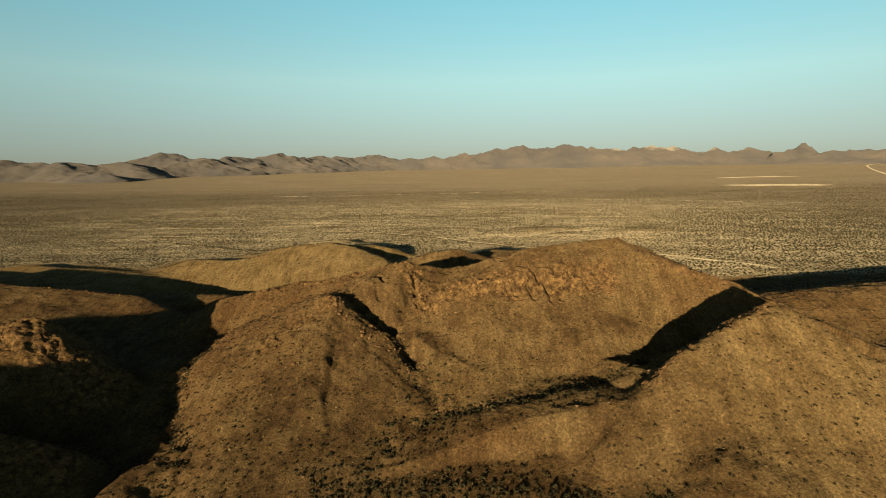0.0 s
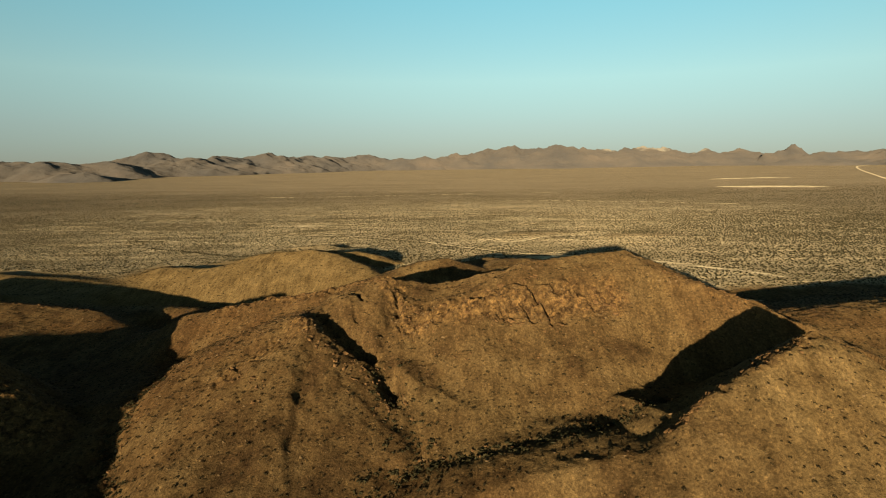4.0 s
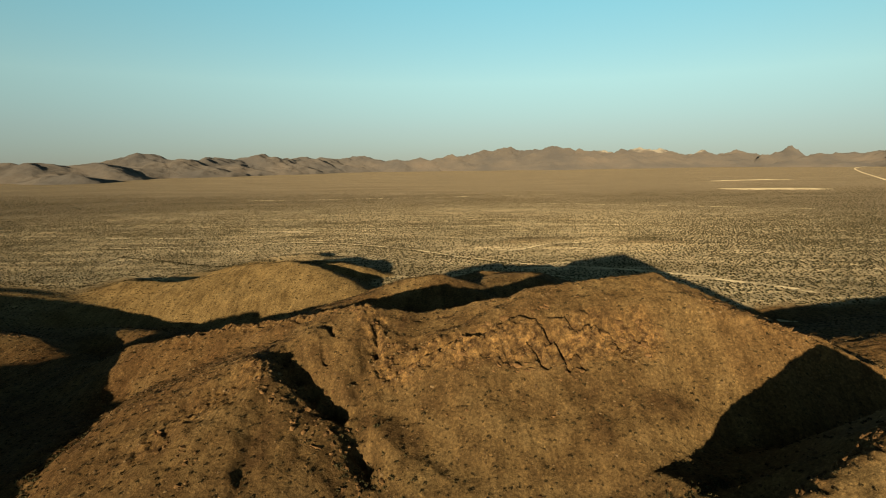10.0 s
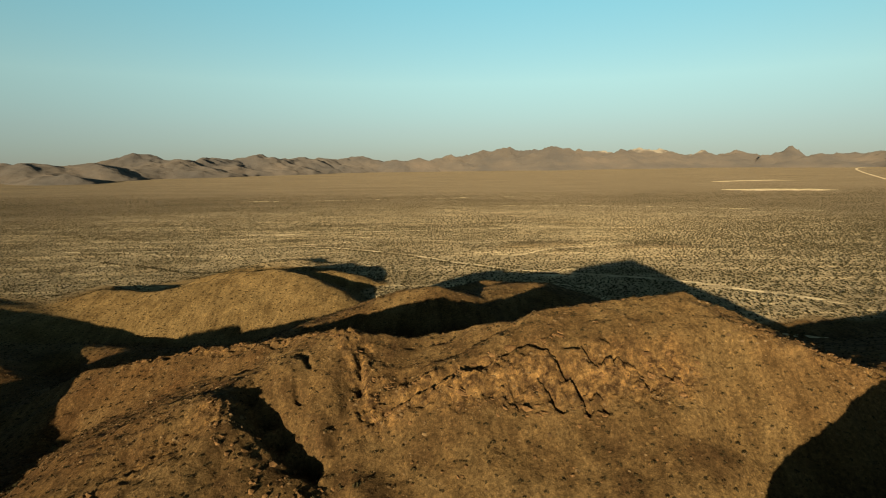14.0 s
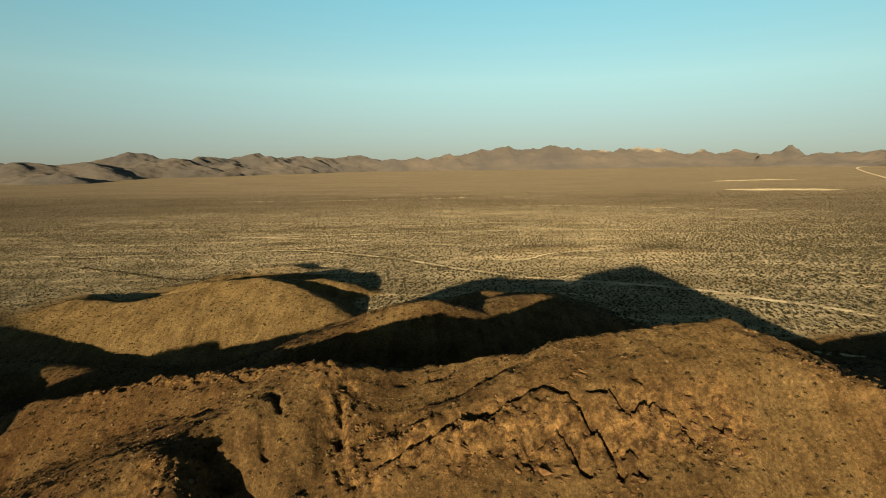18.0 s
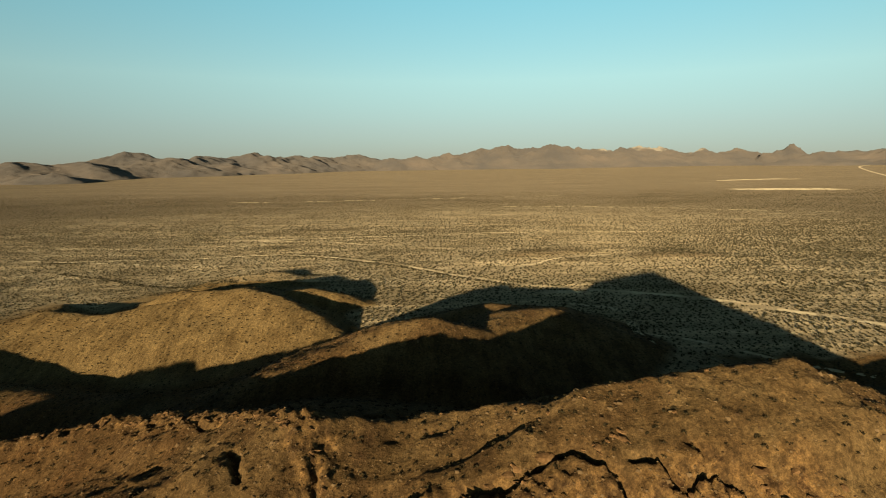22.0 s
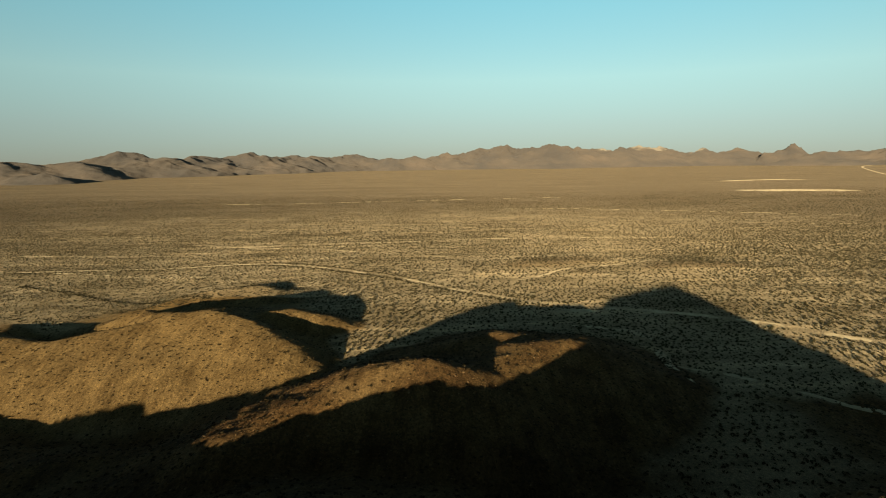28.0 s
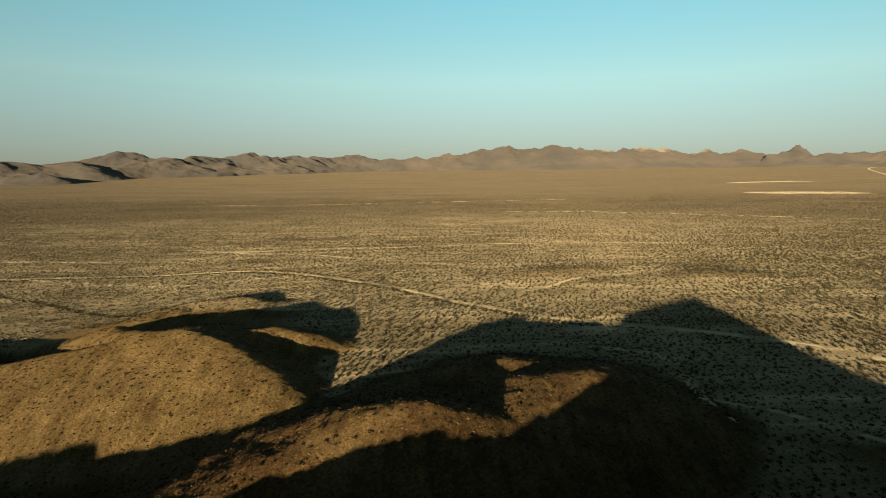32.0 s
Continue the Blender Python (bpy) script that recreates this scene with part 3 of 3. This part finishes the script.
def bush_shape(rng, blades):
    """Points and triangles of a bush of radius 1: bent sprays of twigs and leaves that fan out of one foot."""
    out = []
    for k in range(blades):
        turn, lean = rng.uniform(0, 2 * np.pi), np.arccos(rng.uniform(0.12, 1.0))
        way = np.array([np.sin(lean) * np.cos(turn), np.sin(lean) * np.sin(turn), np.cos(lean) * 0.8])
        size = rng.uniform(0.75, 1.1)
        side = np.cross(way, rng.normal(size=3))
        side /= np.linalg.norm(side)
        w = rng.uniform(0.28, 0.45)
        out += [way * 0.25 * size + [0, 0, 0.02], way * size * 0.75 + side * w, way * size * 0.85 - side * w * 0.8]
    return np.array(out), np.arange(len(out)).reshape(-1, 3)


def stone_shape(rng):
    p = np.array([(x, y, z) for z in (-0.5, 0.5) for x, y in ((-1, -1), (1, -1), (1, 1), (-1, 1))], float)
    p[4:, :2] *= 0.65
    p += rng.uniform(-0.25, 0.25, p.shape)
    quads = [(0, 1, 5, 4), (1, 2, 6, 5), (2, 3, 7, 6), (3, 0, 4, 7), (4, 5, 6, 7)]
    return p * 0.8, np.array([t for a, b, c, d in quads for t in ((a, b, c), (a, c, d))])


def strew(name, x, y, size, shapes, mat, label, category, rng, sink=0.0, flat=(0.7, 1.0)):
    """One mesh of many turned and scaled shapes that stand on the ground."""
    z = land(x, y)[0]
    turn, tall = rng.uniform(0, 2 * np.pi, len(x)), rng.uniform(*flat, len(x))
    pick = rng.integers(0, len(shapes), len(x))
    verts, faces, count = [], [], 0
    for k, (p, f) in enumerate(shapes):
        i = np.where(pick == k)[0]
        c, s = np.cos(turn[i])[:, None], np.sin(turn[i])[:, None]
        q = np.stack([(p[:, 0] * c - p[:, 1] * s) * size[i, None] + x[i, None], (p[:, 0] * s + p[:, 1] * c) * size[i, None] + y[i, None],
                      p[:, 2] * (size * tall)[i, None] + (z - sink * size)[i, None]], -1)
        verts.append(q.reshape(-1, 3))
        faces.append((f[None] + (np.arange(len(i)) * len(p))[:, None, None] + count).reshape(-1, 3))
        count += len(i) * len(p)
    verts, faces = np.concatenate(verts), np.concatenate(faces)
    me = bpy.data.meshes.new(name)
    me.vertices.add(len(verts))
    me.vertices.foreach_set("co", verts.astype(np.float32).ravel())
    me.loops.add(faces.size)
    me.loops.foreach_set("vertex_index", faces.ravel().astype(np.int32))
    me.polygons.add(len(faces))
    me.polygons.foreach_set("loop_start", np.arange(0, faces.size, 3, dtype=np.int32))
    me.update(calc_edges=True)
    me.materials.append(mat)
    return tagged(new(name, me), label, category, kind="stuff")


def scatter(x0, x1, y0, y1, gap, rng, wide=0.92, back=20):
    """A jittered grid of places, kept to a wedge that opens along y."""
    x, y = np.meshgrid(np.arange(x0, x1, gap), np.arange(y0, y1, gap))
    x, y = (x + rng.uniform(-0.55, 0.55, x.shape) * gap).ravel(), (y + rng.uniform(-0.55, 0.55, y.shape) * gap).ravel()
    keep = np.abs(x) < wide * (y + back)
    return x[keep], y[keep]


rng = np.random.default_rng(4)
BUSHES = [bush_shape(rng, 7) for k in range(6)]
SMALL = [bush_shape(rng, 4) for k in range(6)]
FULL = [bush_shape(rng, 12) for k in range(6)]


def off_tracks(x, y):
    d = np.full(x.shape, 1e3)
    for points, wide, label in TRACKS[:8]:
        d = np.minimum(d, near(x, y, points) - wide * 0.6)
    return d > -0.1


# the plain: close, middle and far scrub
x, y = scatter(-520, 520, 225, 460, 2.1, rng)
z, hill, rock = land(x, y)
keep = (hill < 0.5) & off_tracks(x, y) & (rng.random(len(x)) < 0.85 + 0.3 * rough(x, y, 30, 2, 3))
x, y = x[keep], y[keep]
strew("desert_scrub", x, y, 0.44 + 0.66 * rng.random(len(x)) ** 1.4, FULL, SCRUB, "dark dry creosote scrub scattered over pale sand", "scrub", rng, flat=(0.9, 1.4))
x, y = scatter(-740, 800, 460, 830, 2.3, rng)
keep = off_tracks(x, y) & (rng.random(len(x)) < (0.85 + 0.28 * rough(x * 0.4, y, 40, 3, 3)) * step(830, 690, y))
x, y = x[keep], y[keep]
strew("desert_scrub", x, y, rng.uniform(0.55, 1.2, len(x)) * (1 + 0.12 * step(80, 300, x) * step(700, 600, y)), BUSHES, FAR_SCRUB, "dry creosote scrub scattered over pale sand", "scrub", rng, flat=(0.9, 1.4))
x, y = scatter(-1200, 1250, 690, 1450, 3.9, rng)
keep = rng.random(len(x)) < (0.8 + 0.5 * rough(x * 0.4, y, 70, 3, 3)) * step(1450, 1050, y) * step(690, 800, y)
x, y = x[keep], y[keep]
strew("desert_scrub", x, y, rng.uniform(1.0, 1.9, len(x)), SMALL, FAR_SCRUB, "thin far scrub on the desert plain", "scrub", rng)
# thick rows along the banks of the track and the wash
rows = []
for k, back, gap in ((0, -5.0, 1.0), (0, 4.0, 2.0), (3, 2.6, 1.1), (3, -2.4, 1.5), (4, 2.2, 1.3)):
    line = smooth_line(TRACKS[k][0], gap)
    rows.append(line + rng.normal(0, 0.9, line.shape) + (0.0 if k else 0.3 * back, back) * np.ones(2))
for line, wide, many in (([(-278, 537), (-224, 512), (-183, 488), (-152, 478), (-120, 470)], 1.2, 2), ([(-17, 180), (-12, 166), (-8, 152), (-20, 135), (-40, 105)], 4.0, 3), ([(60, 161), (42, 155), (20, 151), (5, 149), (-8, 148)], 1.5, 3),
                         ([(-98, 205), (-96, 186), (-91, 166), (-87, 155), (-75, 137), (-72, 110)], 2.0, 4), ([(-35, 118), (-10, 118), (15, 116), (40, 106)], 4.0, 6)):
    line = np.repeat(smooth_line(line, 1.2), many, axis=0)
    rows.append(line + rng.normal(0, wide, line.shape))
x, y = np.concatenate(rows).T
strew("wash_scrub", x, y, rng.uniform(0.5, 1.15, len(x)), FULL, SCRUB, "dense dark scrub along the banks of a wash", "scrub", rng)
# the hills
x, y = scatter(-300, 300, 75, 440, 2.45, rng, 1.0, 30)
z, hill, rock = land(x, y)
keep = (hill > 0.3) & (rock < 0.5) & (rng.random(len(x)) < 0.85 + 0.3 * rough(x, y, 25, 3, 13))
x, y = x[keep], y[keep]
strew("hill_scrub", x, y, 0.40 + 0.42 * rng.random(len(x)) ** 1.5, FULL, HILL_SCRUB, "sparse dark bushes dotted over brown slopes", "scrub", rng)
# loose stones
STONES = [stone_shape(rng) for k in range(8)]
x, y = scatter(-200, 200, 100, 350, 1.05, rng, 1.0, 40)
z, hill, rock = land(x, y)
keep = (hill > 0.6) & (rng.random(len(x)) < 0.22 + 0.4 * np.clip(rough(x, y, 20, 3, 23), 0, 1) + 0.5 * rock)
x1, y1 = scatter(-100, 108, 192, 250, 0.75, rng, 1.0, 40)
dense = (rng.random(len(x1)) < 0.10 + 0.55 * np.clip(rough(x1, y1, 16, 3, 29), 0, 1) + 0.35 * land(x1, y1)[2])
x, y = np.concatenate([x[keep], x1[dense]]), np.concatenate([y[keep], y1[dense]])
strew("loose_stones", x, y, rng.uniform(0.07, 0.22, len(x)) * (1 + rng.random(len(x)) ** 8 * 2.2), STONES, STONE, "brown angular stones strewn over the slopes", "stones", rng, 0.1, (0.5, 1.1))


# ---- boulders and outcrops ----
def rock_material():
    m, nodes, links, shader = material("weathered_rock")
    place = nodes.new("ShaderNodeTexCoord").outputs["Object"]
    any_tone = nodes.new("ShaderNodeObjectInfo").outputs["Random"]
    c = ramp(nodes, links, noise_node(nodes, links, place, 1.2, 6, 0.7), (0.32, (0.05, 0.029, 0.015)), (0.52, (0.12, 0.068, 0.032)), (0.75, (0.21, 0.13, 0.068)))
    c = blend(nodes, links, 1.0, c, ramp(nodes, links, any_tone, (0.0, (0.7, 0.68, 0.66)), (1.0, (1.25, 1.2, 1.15))), "MULTIPLY")
    links.new(c, shader.inputs["Base Color"])
    shader.inputs["Roughness"].default_value = 0.95
    shader.inputs["Diffuse Roughness"].default_value = 1.0
    shader.inputs["Specular IOR Level"].default_value = 0.08
    bump(nodes, links, noise_node(nodes, links, place, 3.0, 6, 0.7), 0.9, 0.2, shader)
    return m


ROCK_SKIN = rock_material()


def rock_mesh(name, rng, wide, deep, high, points=16):
    """An angular block: the hull of points on a rough ellipsoid."""
    bm = bmesh.new()
    p = rng.normal(size=(points, 3))
    p /= np.abs(p).max(axis=1)[:, None] ** 0.7 * np.linalg.norm(p, axis=1)[:, None] ** 0.3
    p *= rng.uniform(0.75, 1.05, (points, 1))
    for q in p * (wide, deep, high):
        bm.verts.new(q)
    found = bmesh.ops.convex_hull(bm, input=bm.verts)
    bmesh.ops.delete(bm, geom=list({*found["geom_interior"], *found["geom_unused"]}), context="VERTS")
    me = bpy.data.meshes.new(name)
    bm.to_mesh(me)
    bm.free()
    me.materials.append(ROCK_SKIN)
    return me


rng = np.random.default_rng(12)
BLOCKS = [rock_mesh("boulder", rng, 1, rng.uniform(0.7, 1), rng.uniform(0.55, 0.85)) for k in range(10)]
SLABS = [rock_mesh("slab", rng, 1, rng.uniform(0.45, 0.7), rng.uniform(0.3, 0.5), 14) for k in range(10)]


def boulder(x, y, z, size, label):
    ob = new("boulder", BLOCKS[int(rng.integers(len(BLOCKS)))])
    ob.matrix_world = pose(x, y, z + 0.12 * size, *rng.uniform(-20, 20, 2), rng.uniform(0, 360)) @ Matrix.Diagonal((size, size, size, 1))
    return tagged(ob, label, "boulder", "boulders on the slopes")


def outcrop(x, y, z, size, turn, label):
    """Tilted slabs that break out of the slope."""
    top = new("rock_outcrop")
    top.location = (x, y, z)
    for k in range(int(rng.integers(5, 9))):
        ob = new("slab" if k else "ledge", SLABS[int(rng.integers(len(SLABS)))])
        ob.parent = top
        u, v = rng.normal(0, 1.0, 2) * size * (1.3, 0.7)
        c, s = math.cos(radians(turn)), math.sin(radians(turn))
        dx, dy = u * c - v * s, u * s + v * c
        dz = float(land(np.array([x + dx]), np.array([y + dy]))[0][0]) - z
        w = size * (rng.uniform(0.45, 0.95) if k else 1.25)
        ob.matrix_local = pose(dx, dy, dz - 0.08 * w, rng.uniform(-18, 18), rng.uniform(10, 35), turn + rng.uniform(-25, 25)) @ Matrix.Diagonal((w, w, w, 1))
    return tagged(top, label, "rock outcrop", "outcrops on the hills")


def along(line, count, spread):
    pts = smooth_line(line, 0.5)
    p = pts[np.linspace(0, len(pts) - 1, count).astype(int)] + rng.normal(0, spread, (count, 2))
    return p, land(p[:, 0], p[:, 1])[0]


for line, count, spread, size, turn, label in (
        ([(-9, 203), (0, 204), (13, 205), (30, 205), (45, 202), (57, 200)], 9, 2.2, 1.3, 10, "orange-brown cracked rock ledge on the hill face"),
        ([(-9, 198), (12, 196), (28, 192), (48, 195), (58, 197)], 11, 2.2, 1.1, 5, "orange-brown rock slabs above the scree slope"),
        ([(-22, 223), (-45, 239), (-58, 248), (-74, 251), (-94, 251)], 20, 1.0, 0.9, 150, "jagged brown rocks along the ridge crest"),
        ([(-17, 220), (-16, 212), (-12, 205)], 5, 1.0, 0.9, 80, "dark fissured rocks in a steep gully"),
        ([(-48, 203), (-45, 192), (-37, 186), (-28, 176)], 10, 0.8, 0.8, 120, "dark rough rocks on the spur crest"),
        ([(-62, 178), (-57, 175), (-51, 166)], 5, 1.0, 0.8, 60, "brown rocks topping a small rib"),
        ([(-158, 180), (-147, 180), (-136, 176), (-126, 170)], 12, 2.5, 1.5, 30, "craggy brown rocks on a dark hill"),
        ([(-125, 124), (-112, 125), (-100, 127)], 8, 1.5, 1.1, 20, "craggy brown rocks above the wash"),
        ([(86, 150), (75, 147), (66, 144), (57, 140.5), (50, 137.5)], 16, 0.9, 0.8, 205, "dark rocks along the edge of the pointed hill"),
        ([(79, 209), (89, 206), (103, 203)], 9, 0.8, 0.9, 160, "brown rock knob on the hill crest"),
        ([(-178, 292), (-200, 294), (-225, 296)], 5, 1.5, 1.2, 170, "brown rocks on a low ridge end")):
    places, heights = along(line, count, spread)
    for (x, y), z in zip(places, heights):
        outcrop(x, y, z, size * rng.uniform(0.7, 1.3), turn, label)

for line, count, spread, low, high, label in (
        ([(-34, 198), (-27, 188), (-20, 176), (-14, 165)], 60, 3.0, 0.3, 0.8, "dark boulder fallen into the ravine"),
        ([(-5, 190), (20, 184), (45, 187)], 22, 4.0, 0.25, 0.55, "brown boulder lying on the scree slope"),
        ([(-8, 152), (5, 150), (30, 154), (60, 160)], 36, 2.0, 0.25, 0.6, "brown boulder in the dry wash"),
        ([(-98, 208), (-96, 186), (-89, 160), (-76, 138)], 36, 2.0, 0.3, 0.7, "brown boulder along the dark gully"),
        ([(0, 226), (25, 217), (60, 221)], 20, 2.5, 0.25, 0.5, "brown boulder on the rounded hilltop"),
        ([(60, 130), (85, 135), (70, 110)], 14, 6.0, 0.25, 0.5, "brown boulder on the pointed hill")):
    places, heights = along(line, count, spread)
    for (x, y), z in zip(places, heights):
        boulder(x, y, z, rng.uniform(low, high), label)
